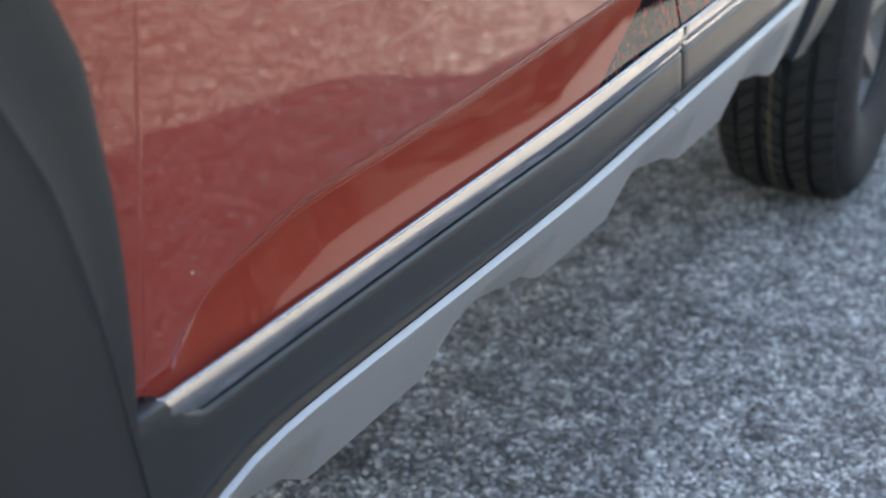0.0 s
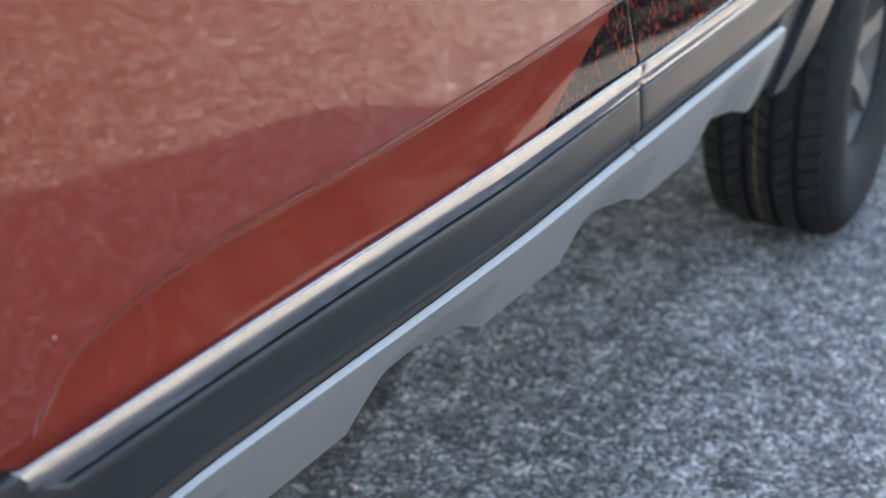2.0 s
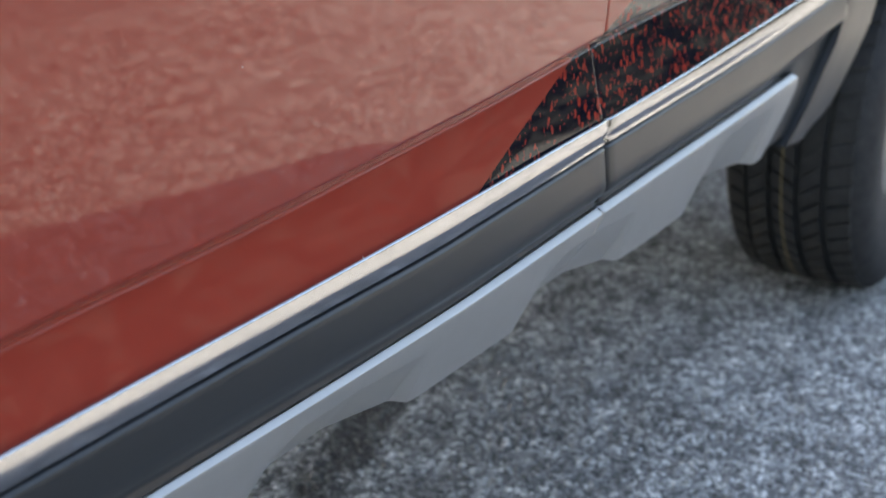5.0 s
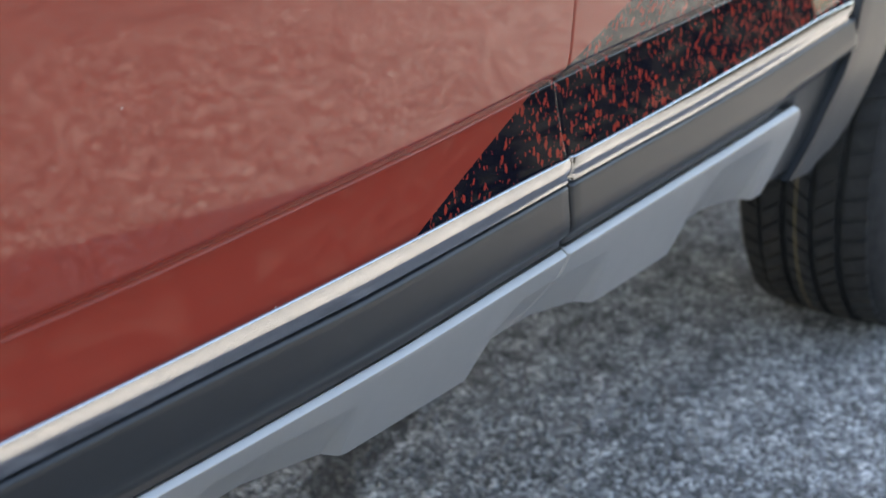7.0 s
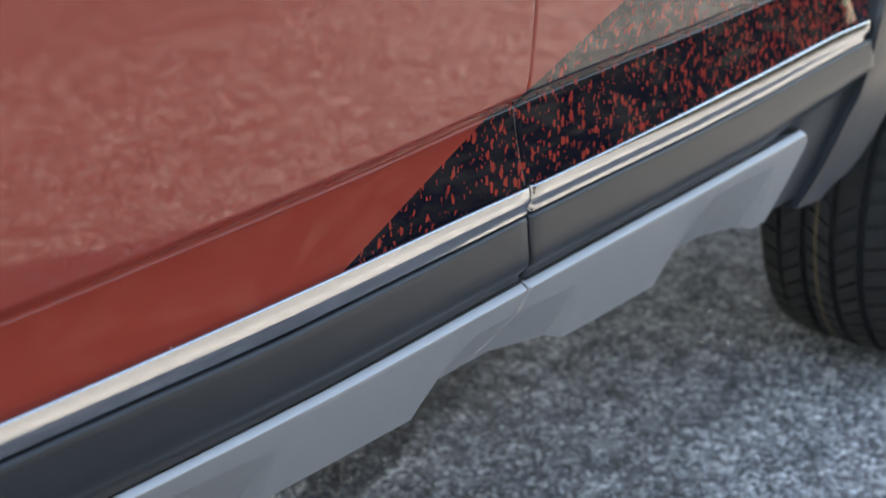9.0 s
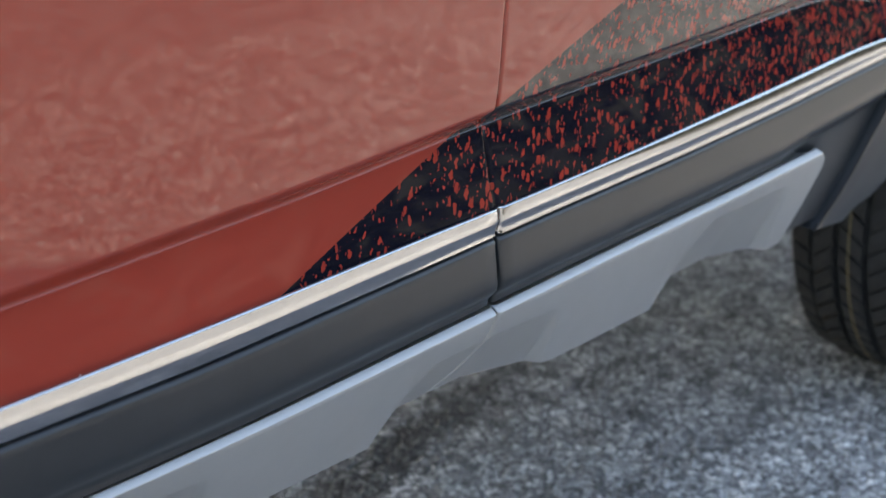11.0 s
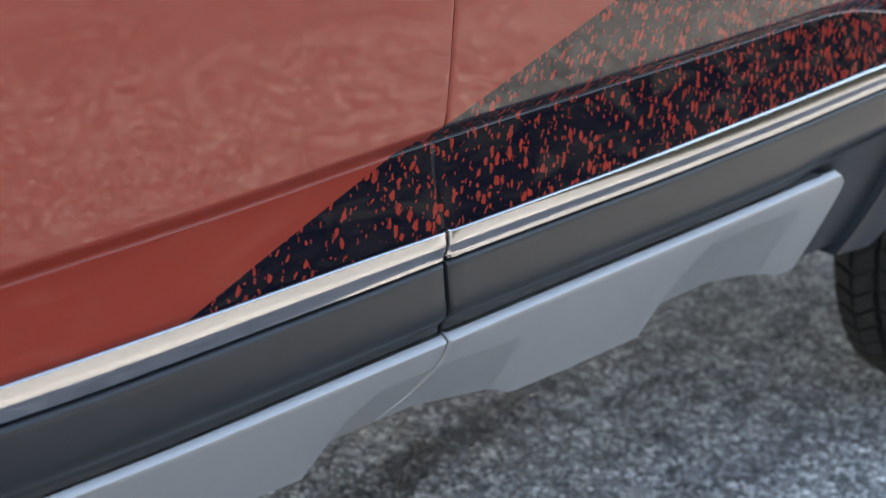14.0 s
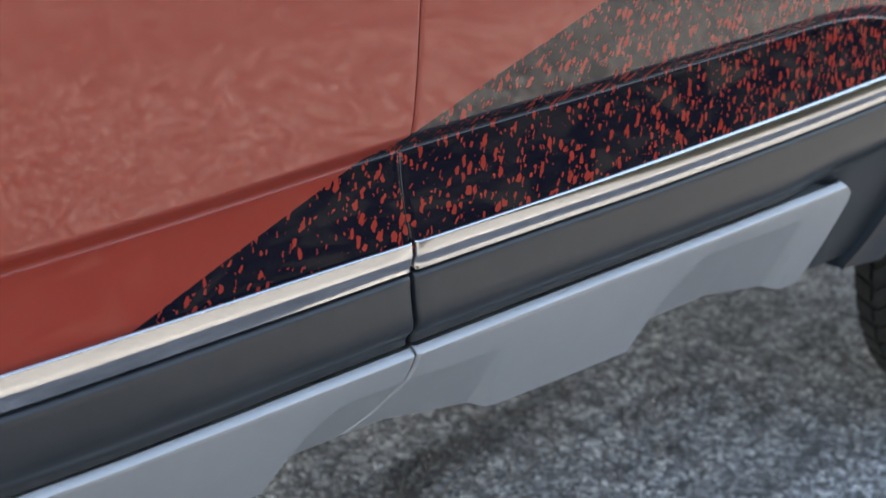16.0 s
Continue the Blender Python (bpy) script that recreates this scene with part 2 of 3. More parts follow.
def sheet(name, rows, material, parent, label="", depth=0.02, sharp=38.0):
    """A pressed panel: a grid of points (rows of equal length) with its border turned inwards (+y) by depth and a back."""
    nr, nc = len(rows), len(rows[0])
    verts = [p for row in rows for p in row]
    faces = [(i * nc + j, i * nc + j + 1, (i + 1) * nc + j + 1, (i + 1) * nc + j) for i in range(nr - 1) for j in range(nc - 1)]
    ring = [j for j in range(nc)] + [i * nc + nc - 1 for i in range(1, nr)]
    ring += [(nr - 1) * nc + j for j in range(nc - 2, -1, -1)] + [i * nc for i in range(nr - 2, 0, -1)]
    base = len(verts)
    verts += [(verts[k][0], verts[k][1] + depth, verts[k][2]) for k in ring]
    m = len(ring)
    faces += [(ring[k], ring[(k + 1) % m], base + (k + 1) % m, base + k) for k in range(m)]
    return mesh_object(name, verts, faces, material, parent, label, sharp=sharp, origin=HOME)


def box_mesh(name, lo, hi, material, parent, label="", bevel=0.02):
    bm = bmesh.new()
    bmesh.ops.create_cube(bm, size=1.0)
    for v in bm.verts:
        v.co = Vector([(lo[k] + hi[k]) / 2 + v.co[k] * (hi[k] - lo[k]) - HOME[k] for k in range(3)])
    bmesh.ops.bevel(bm, geom=bm.edges[:], offset=bevel, segments=2, affect="EDGES", profile=0.5)
    me = bpy.data.meshes.new(name)
    bm.to_mesh(me)
    bm.free()
    me.materials.append(material)
    ob = new(name, me)
    ob.parent = parent
    if label:
        ob["label"] = label
    return ob


# ---- the car's side in numbers ----
GAP = [(0.50, 0.006), (0.525, 0.003), (0.571, -0.003), (0.60, -0.004), (0.624, -0.002), (0.66, -0.004), (0.70, -0.001), (0.73, 0.005), (0.82, 0.008), (1.12, 0.008)]
CREASE = [(-1.001, 0.5686), (-0.988, 0.5976), (-0.968, 0.6176), (-0.918, 0.6401), (-0.856, 0.6526), (-0.797, 0.6577), (-0.584, 0.663), (-0.42, 0.6708), (-0.218, 0.6824), (0.0, 0.6995), (0.26, 0.716), (0.43, 0.727), (0.525, 0.7335), (0.585, 0.7375), (0.63, 0.7383), (0.67, 0.7363), (0.71, 0.7313), (0.76, 0.724), (0.81, 0.715), (0.86, 0.7045)]


def smooth01(a, b, x):
    t = min(1.0, max(0.0, (x - a) / (b - a)))
    return t * t * (3 - 2 * t)


def gap_x(z):
    return spline(GAP, z)


STRIP_TOP = [(-1.05, 0.6045), (-0.9, 0.6070), (-0.8, 0.6090), (-0.7, 0.6107), (-0.6, 0.6120), (-0.5, 0.6138), (-0.3, 0.6195), (-0.1, 0.6277), (0.0, 0.6312), (0.1, 0.6360),
             (0.2, 0.6414), (0.3, 0.6476), (0.4, 0.6545), (0.5, 0.6613), (0.6, 0.6690), (0.7, 0.6765), (0.8, 0.6800), (0.9, 0.6815)]
LIP_FOOT = [(-1.05, 0.5740), (-0.9, 0.5775), (-0.8, 0.5790), (-0.6, 0.5810), (-0.5, 0.5818), (-0.35, 0.5828), (-0.2, 0.5890), (-0.1, 0.5938), (0.0, 0.5992), (0.1, 0.6040),
            (0.2, 0.6085), (0.3, 0.6130), (0.4, 0.6188), (0.5, 0.6250), (0.6, 0.6325), (0.7, 0.6405), (0.8, 0.6480), (0.9, 0.6550)]
FLANGE = [(-1.06, 0.430), (-1.0, 0.473), (-0.94, 0.502), (-0.90, 0.512), (-0.86, 0.5160), (-0.8, 0.5175), (-0.5, 0.5172), (-0.3, 0.5195), (-0.2, 0.5232), (-0.1, 0.5280), (0.0, 0.5325),
          (0.2, 0.5413), (0.4, 0.5495), (0.6, 0.5590), (0.66, 0.5620)]


def strip_z(x):
    """Height of the trim strip's upper edge."""
    return spline(STRIP_TOP, x) - 0.0012 * smooth01(-0.45, 0.0, x)


def lip_z(x):
    """Height of the foot of the lip on the cladding, under the trim strip."""
    return spline(LIP_FOOT, x) - 0.0008 * smooth01(-0.45, 0.0, x)


def flange_z(x):
    """Height of the upper edge of the silver sill trim."""
    return lerp(FLANGE, x) if x < -0.84 else spline(FLANGE, x)


def end_round(d, size=0.004, drop=0.003):
    """How far a panel's edge turns in at the distance d from it."""
    return drop * (1 - d / size) ** 2 if d < size else 0.0


FACE = [(-1.05, -0.0030), (-0.80, 0.0000), (-0.50, 0.0034), (-0.28, 0.0052), (0.0, 0.0074), (0.30, 0.0052), (0.90, 0.0051)]     # depth of the flat upper door
STEP = 0.0115                                              # the narrow band under the upper door turns in by this much


def plan(x):
    """The slight curve of the car's side in plan, towards the front wheel."""
    return -0.003 * smooth01(-0.40, -1.10, x)


def bulge(x):
    """How far the trim stands out."""
    return -0.0102 + 0.0034 * smooth01(-0.45, 0.0, x) + plan(x)


def foot_slope(x):
    """Lean of the flare at its foot; it leans more towards the crease."""
    return lerp([(-1.0, 0.37), (-0.85, 0.31), (-0.36, 0.305), (-0.16, 0.248), (0.0, 0.255), (0.4, 0.27), (0.9, 0.27)], x)


def door_point(x, k):
    """A point of the door skin: k runs from 0 at the trim strip to 1 at the crease, to 2 at the waist."""
    zs, zc = strip_z(x) - 0.0125, max(spline(CREASE, x), strip_z(x) + 0.0015)      # the skin runs down behind the trim
    step = STEP * min(1.0, (zc - zs - 0.0125) / 0.028)      # the step dies out with the crease
    crest = spline(FACE, x) + step
    ledge = 0.08 * step
    s0, s1 = foot_slope(x), lerp([(-1.0, 0.38), (-0.85, 0.335), (-0.36, 0.335), (-0.16, 0.292)], x)
    if k <= 1:
        z = zs + (zc - zs) * k
        return crest - ledge - (zc - zs) * (s0 * (1 - k) + (s1 - s0) * (1 - k * k) / 2), z
    up = k - 1
    # a narrow ledge that faces up, the hollow, then the overhanging band and the flat upper door
    y = lerp([(0.0, 0.08), (0.0006, 0.07), (0.0012, 0.04), (0.0018, 0.015), (0.0025, 0.0), (0.0040, 0.05), (0.0075, 0.30), (0.0115, 0.62), (0.0145, 0.84), (0.0165, 0.96), (0.0180, 1.0), (1.0, 1.0)], up)
    z = zc + up
    return crest - step * y + 0.10 * max(0.0, z - 0.90) ** 2, z


DOOR_ROWS = [i / 14 for i in range(14)] + [0.96, 0.985, 1.0, 1.0006, 1.0012, 1.0018, 1.0025, 1.0040, 1.0057, 1.0075, 1.0095, 1.0115, 1.0130, 1.0145, 1.0155, 1.0165, 1.0172, 1.0180, 1.019, 1.023, 1.030, 1.035, 1.06, 1.09, 1.12, 1.16, 1.20, 1.25, 1.31, 1.38, 1.44]


def door_skin(name, x0, x1, front, rear, parent, material, label):
    """front, rear: the edge lines x(z)."""
    n = 110
    us = [0, 0.001, 0.0022, 0.004] + [x * (x1 - x0) / n for x in range(1, n)] + [x1 - x0 - 0.004, x1 - x0 - 0.0022, x1 - x0 - 0.001, x1 - x0]
    us = sorted(us)
    rows = []
    for k in DOOR_ROWS:
        row = []
        for u in us:
            x = x0 + u
            y, z = door_point(x, k)
            t = u / (x1 - x0)
            xx = x + (1 - t) ** 3 * (front(z) - x0) + t**3 * (rear(z) - x1)
            row.append((xx, y + (end_round(u, 0.0026, 0.0019) if x0 > -0.5 else end_round(u, 0.0015, 0.0003)) + end_round(x1 - x0 - u, 0.0025, 0.0014), z))
        rows.append(row)
    return sheet(name, rows, material, parent, label, depth=0.03)


def sweep(name, x0, x1, profile, parent, material, label="", step=0.02, front=None, rear=None, depth=0.015, drop=0.003, sharp=38.0):
    """A long moulding: profile(x) gives (y, z) pairs of equal number."""
    n = max(4, int((x1 - x0) / step))
    us = sorted([0, 0.0008, 0.0018, 0.004] + [(x1 - x0) * i / n for i in range(1, n)] + [x1 - x0 - d for d in (0.004, 0.0018, 0.0008, 0.0)])
    cols = []
    for u in us:
        x, col = x0 + u, []
        for y, z in profile(x):
            near, far = max(0.0, 1 - u / 0.16) ** 2, max(0.0, 1 - (x1 - x0 - u) / 0.16) ** 2
            xx = x + (near * (front(z) - x0) if front else 0) + (far * (rear(z) - x1) if rear else 0)
            y, z = profile(xx)[len(col)]
            col.append((xx, y + end_round(u, drop=drop) + end_round(x1 - x0 - u, drop=drop), z))
        cols.append(col)
    return sheet(name, cols, material, parent, label, depth=depth, sharp=sharp)


# facets of the trim strip from its top: height and upward lean; one broad facet over a grey one in front, two ribs at the rear
STRIP_FRONT = [(0.0005, 13.0), (0.0108, 9.5), (0.0005, 0.0), (0.0108, -13.0), (0.0006, -13.0), (0.0012, -45.0)]
STRIP_REAR = [(0.0085, 13.8), (0.0042, 9.5), (0.0006, 0.0), (0.0085, -13.0), (0.0046, 9.5), (0.0012, -45.0)]


def strip_profile(x):
    z0, ribs, top = strip_z(x), smooth01(-0.42, 0.05, x), smooth01(0.02, 0.40, x)
    mixed = []
    for i, (a, b) in enumerate(zip(STRIP_FRONT, STRIP_REAR)):
        f = top if i < 3 else ribs
        mixed.append((a[0] + (b[0] - a[0]) * f, a[1] + (b[1] - a[1]) * f))
    scale = (z0 - lip_z(x) - 0.0072) / sum(h for h, a in mixed)
    y, z = bulge(x), z0 - 0.0013
    pts = [(y + 0.0032, z0 - 0.0060), (y + 0.0024, z0 - 0.0001), (y + 0.0008, z0 - 0.0003), (y, z)]
    for h, a in mixed:
        h *= scale
        pts += [(y - h * 0.5 * math.tan(radians(a)), z - h * 0.5), (y - h * math.tan(radians(a)), z - h)]
        y, z = pts[-1]
    return pts + [(y + 0.008, z - 0.0006)]


TIP = [(0.43, 0.610), (0.452, 0.622), (0.49, 0.640), (0.535, 0.658), (0.546, 0.657), (0.553, 0.648), (0.56, 0.640)]


def tip_x(z):
    """The slanting rear end of the silver sill trim."""
    return lerp(TIP, z)


def clad_profile(x):
    lift = 0.0255 * (1 - smooth01(-0.996, -0.982, x))
    top, low = lip_z(x) + 0.0042 + lift, flange_z(x) + 0.0022
    low += 0.010 * smooth01(0.52, 0.62, x) + 0.019 * smooth01(0.62, 0.86, x)              # the fold rises behind the sill trim
    h = top - low
    y1 = -0.0116 + 0.0031 * smooth01(-0.45, 0.0, x) + plan(x)
    # the lip that catches the sky, under the strip
    out = [(y1 + 0.0080, top), (y1 + 0.0034, top - 0.0003), (y1 + 0.0018, top - 0.0012), (y1 + 0.0005, top - 0.0027), (y1, top - 0.0042)]
    pts = [(0.0008, 0.86), (0.0024, 0.72), (0.0046, 0.56), (0.0068, 0.40), (0.0090, 0.28), (0.0108, 0.20), (0.0118, 0.155), (0.0117, 0.115), (0.0108, 0.08), (0.0097, 0.045), (0.0094, 0.012)]
    flat = smooth01(0.50, 0.60, x)                      # the lower roll dies out towards the rear
    pts = [(y + (0.0105 - y) * flat if f < 0.19 else y, f) for y, f in pts]
    lean = 0.0130 * smooth01(-1.10, 0.25, x)            # the panel turns up towards the rear wheel
    swell = [(0.0, 0.0), (0.06, 0.10), (0.15, 0.52), (0.26, 0.95), (0.34, 1.0), (0.92, 0.0)]
    out += [(y1 + y - lean * lerp(swell, f), low + h * f) for y, f in pts]
    if x < 0.50:
        return out + [(0.012 + plan(x), low)] * 5
    # the panel folds under and runs down to the foot of the arch
    foot = low + (0.4515 - low) * smooth01(0.50, 0.56, x)
    y0, z0 = out[-1]
    tail = [(y0 + 0.0005, z0 - 0.0015)]
    for share in (0.25, 0.5, 0.75, 1.0):
        z = z0 + (foot - z0) * share
        hidden = 1 - smooth01(tip_x(z) - 0.045, tip_x(z) - 0.012, x)        # set back behind the sill trim
        tail.append((y0 + 0.15 * (z0 - z) + 0.036 * hidden, z))
    return out + tail


def scallop(x):
    """0 along the deep stretches of the sill trim, 1 along the cut-up ones."""
    p = (x - 0.13) % 0.455
    if p < 0.19:
        return 0.0
    if p < 0.225:
        return (p - 0.19) / 0.035
    if p < 0.33:
        return 1.0 + 0.15 * (p - 0.225) / 0.105
    return 1.15 * (1 - (p - 0.33) / 0.125)


def pocket(x, f):
    """How deep the pressed pocket is at x, at the share f (0 top, 1 bottom) of the sill trim's face."""
    p = (x - 0.13) % 0.455
    left = 0.29 - 0.095 * f
    if x > 0.3:
        upper = 0.24
    else:
        upper = 0.36
    a = smooth01(left - 0.005, left + 0.005, p) * (1 - smooth01(0.432, 0.444, p))
    return a * smooth01(upper - 0.03, upper + 0.02, f) * (0.15 + 1.9 * max(0.0, f - upper))


def garnish_profile(x):
    top = flange_z(x)
    low = 0.431 + 0.016 * scallop(x) + 0.018 * max(0.0, x - 0.2)
    tip = smooth01(0.655, 0.60, x) if x > 0.5 else 1.0
    w = lerp([(-1.05, 0.45), (-0.55, 0.64), (0.0, 0.82)], x)            # the flange narrows towards the front
    pts = [(0.010, top - 0.0050), (-0.0004, top - 0.0004), (-0.0084 * w, top - 0.0056 * w), (-0.0091 * w, top - 0.0065 * w), (-0.0093 * w, top - 0.0077 * w)]
    y1, z1 = pts[-1]
    for i in range(1, 25):
        f = i / 24
        z = z1 + (low - z1) * f
        y = y1 + (0.0224 - y1) * f**1.1 + 0.0100 * pocket(x, f)
        pts.append((y, z))
    pts += [(pts[-1][0] + 0.003, low - 0.0006), (pts[-1][0] + 0.03, low + 0.004)]
    return [(y + plan(x), z) for y, z in pts]


# ---- the car ----
car = tagged(new("car"), "orange-red off-road car with dark cladding and flecked film, parked on asphalt", "car")
car.location = HOME

UPPER = lambda z: -1.0112 + 0.010 * max(0.0, z - 0.72) ** 1.0
front_door = door_skin("front_door", -1.0112, -0.0035, UPPER, lambda z: gap_x(z) - 0.0007, car, DOOR_PAINT, "orange-red front door panel with a pressed flare")
rear_door = door_skin("rear_door", -0.0035, 0.90, lambda z: gap_x(z) + 0.0007, lambda z: 0.90, car, DOOR_PAINT, "rear door panel with black film and red flecks")
sweep("trim_strip", -0.990, -0.0045, strip_profile, front_door, CHROME, "bright metal trim strip with a broad bevel", front=lambda z: -1.010 + 0.85 * max(0.0, 0.598 - z), rear=lambda z: gap_x(z) - 0.0016)
sweep("trim_strip", -0.0015, 0.822, strip_profile, rear_door, CHROME, "bright metal trim strip with two ribs", front=lambda z: gap_x(z) + 0.0020, rear=lambda z: 0.824 - 1.3 * max(0.0, 0.674 - z))
sweep("cladding", -1.0480, -0.0045, clad_profile, front_door, CLAD, "dark grey plastic lower cladding", rear=lambda z: gap_x(z) - 0.0022)
sweep("cladding", -0.0015, 0.840, clad_profile, rear_door, CLAD, "dark grey plastic lower cladding", front=lambda z: gap_x(z) + 0.0022)


def seam_x(z):
    """The slanting joint between the two sill trims."""
    return lerp([(0.43, -0.074), (0.443, -0.053), (0.455, -0.036), (0.47, -0.017), (0.494, -0.003), (0.512, 0.003), (0.525, 0.004), (0.56, 0.005)], z)


sweep("sill_trim", -1.05, 0.0, garnish_profile, front_door, SILVER, "satin silver sill trim with pressed pockets", step=0.0035, sharp=24.0, rear=lambda z: seam_x(z) - 0.0013, depth=0.012)
sweep("sill_trim", 0.0, 0.66, garnish_profile, rear_door, SILVER, "satin silver sill trim with pressed pockets", step=0.0035, sharp=24.0, front=lambda z: seam_x(z) + 0.0013, rear=tip_x, depth=0.012)

# fender in front of the door
fender_rows = []
for k in DOOR_ROWS[17:]:
    fender_rows.append([(UPPER(door_point(-1.0, k)[1]) - 0.0003 - u, door_point(-1.0112, k)[0] + end_round(u, 0.0015, 0.0004), door_point(-1.0112, k)[1]) for u in (0, 0.001, 0.0022, 0.004, 0.02, 0.05, 0.1)])
sheet("front_fender", fender_rows, PAINT, car, "orange-red front fender edge beside the door", depth=0.03)

REAR_OUT = [(0.690, 0.440), (0.722, 0.466), (0.753, 0.499), (0.781, 0.543), (0.806, 0.580), (0.829, 0.622), (0.846, 0.680), (0.890, 0.800), (1.10, 0.950), (1.42, 0.985)]
REAR_IN = [(0.775, 0.434), (0.805, 0.447), (0.860, 0.457), (0.905, 0.482), (0.940, 0.520), (0.975, 0.570), (1.030, 0.650), (1.100, 0.730), (1.250, 0.805), (1.42, 0.825)]
FRONT_OUT = [(0.531, 0.430), (0.534, 0.520), (0.535, 0.600), (0.5355, 0.658), (0.529, 0.720), (0.517, 0.777), (0.496, 0.838), (0.420, 0.920), (0.24, 0.975), (0.0, 0.985)]
ARCH_Y = [(0.0, 0.012), (0.006, 0.000), (0.016, -0.0080), (0.05, -0.0095), (0.10, -0.0098), (0.20, -0.0100), (0.290, -0.0101), (0.305, -0.0115), (0.318, -0.0120), (0.334, -0.0103), (0.375, -0.0102), (0.42, -0.0102), (0.60, -0.0104), (0.85, -0.0110), (0.95, -0.0110), (1.0, -0.008), (1.0, 0.045)]
ARCH_FLAT = [(0.0, 0.007), (0.004, 0.000), (0.012, -0.0030), (0.05, -0.0040), (0.30, -0.0050), (0.60, -0.0055), (0.90, -0.0060), (0.96, -0.0055), (1.0, -0.0025), (1.0, 0.045)]


def arch(name, outer, inner, centre, label, section, material, lift=0.0, tuck=0.0):
    """A wheel-arch cladding: outer and inner lines from the foot to the crown, mirrored beyond it."""
    pairs = [(o, i) for o, i in zip(outer, inner)]
    idx = list(range(len(pairs)))
    fine = []
    for s in range((len(pairs) - 1) * 5 + 1):
        t = s / 5
        fine.append(tuple((spline([(j, pairs[j][w][0]) for j in idx], t), spline([(j, pairs[j][w][1]) for j in idx], t)) for w in (0, 1)))
    full = fine + [((2 * centre - o[0], o[1]), (2 * centre - i[0], i[1])) for o, i in reversed(fine[:-1])]
    rows = []
    for o, i in full:
        row = []
        for f, y in section:
            z = o[1] + (i[1] - o[1]) * f
            row.append((o[0] + (i[0] - o[0]) * f, y + lift + tuck * max(0.0, 0.58 - z), z))
        rows.append(row)
    return sheet(name, rows, material, car, label, depth=0.02)


RW, FW = 1.42, -1.576
arch("rear_wheel_arch", REAR_OUT, REAR_IN, RW, "dark grey plastic wheel arch cladding", ARCH_FLAT, CLAD, -0.0075, 0.17)


def arch_gap_strip(outer):
    """Dark strip added as the gap's shade between rear door cladding and wheel arch."""
    verts, faces, m = [], [], 8
    path = [(spline(list(enumerate(p[0] for p in outer)), t / 6), spline(list(enumerate(p[1] for p in outer)), t / 6)) for t in range(6 * 6 + 1)]
    for x, z in path:
        y = -0.0100 + 0.16 * max(0.0, 0.58 - z)
        for a in range(m):
            c, d = math.cos(2 * math.pi * a / m), math.sin(2 * math.pi * a / m)
            verts.append((x - 0.0016 + 0.0017 * c, y + 0.0016 * d, z + 0.0008 * c))
    for i in range(len(path) - 1):
        for a in range(m):
            faces.append((i * m + a, i * m + (a + 1) % m, (i + 1) * m + (a + 1) % m, (i + 1) * m + a))
    faces += [tuple(range(m)), tuple(range(len(verts) - m, len(verts)))]
    return mesh_object("arch_gap_strip", verts, faces, DARK, car, "thin dark strip added as the gap's shade along the wheel arch", origin=HOME)


arch_gap_strip(REAR_OUT)
front_in = [(FW + (RW - x), z) for x, z in REAR_IN]
arch("front_wheel_arch", [(FW + dx, z) for dx, z in FRONT_OUT], front_in, FW, "dark grey plastic wheel arch cladding", ARCH_Y, GRAINED, -0.009)

# body behind the panels, cabin and underside: closed, plain
box_mesh("underbody", (-0.98, 0.062, 0.49), (0.84, 1.78, 0.80), DARK, car)
# two unseen boxes, added to keep light off the ground under the car
box_mesh("chassis_light_block", (-2.2, 0.70, 0.30), (2.45, 1.14, 0.50), DARK, car)
box_mesh("rear_light_block", (0.90, 0.40, 0.42), (2.05, 1.44, 0.80), DARK, car)
box_mesh("body_shell", (-2.45, 0.055, 0.79), (2.65, 1.80, 1.08), PAINT, car, bevel=0.03)
cab = []
for y, z, xa, xb in ((0.045, 1.05, -1.15, 1.80), (0.06, 1.12, -1.05, 1.73), (0.16, 1.46, -0.70, 1.50), (0.19, 1.57, -0.55, 1.00), (0.27, 1.78, -0.30, 0.45)):
    cab.append((y, z, xa, xb))
cv, cf = [], []
for y, z, xa, xb in cab:
    cv += [(xa, y, z), (xb, y, z), (xb, 1.84 - y, z), (xa, 1.84 - y, z)]
for i in range(len(cab) - 1):
    for j in range(4):
        cf.append((i * 4 + j, i * 4 + (j + 1) % 4, i * 4 + 4 + (j + 1) % 4, i * 4 + 4 + j))
cf += [(3, 2, 1, 0)]
mesh_object("cabin", cv, cf, GLASS, car, "cabin with dark tinted windows", smooth=False, origin=HOME)
box_mesh("roof", (-0.34, 0.24, 1.75), (0.49, 1.60, 1.80), PAINT, car, bevel=0.02)


# wheels
def ring_mesh(profile, n=96):
    """Turned about the y axis: profile of (y, radius)."""
    verts, faces, m = [], [], len(profile)
    for i in range(n):
        a = 2 * math.pi * i / n
        verts += [(r * math.cos(a), y, r * math.sin(a)) for y, r in profile]
    for i in range(n):
        for j in range(m - 1):
            faces.append((i * m + j, i * m + j + 1, (i + 1) % n * m + j + 1, (i + 1) % n * m + j))
    return verts, faces


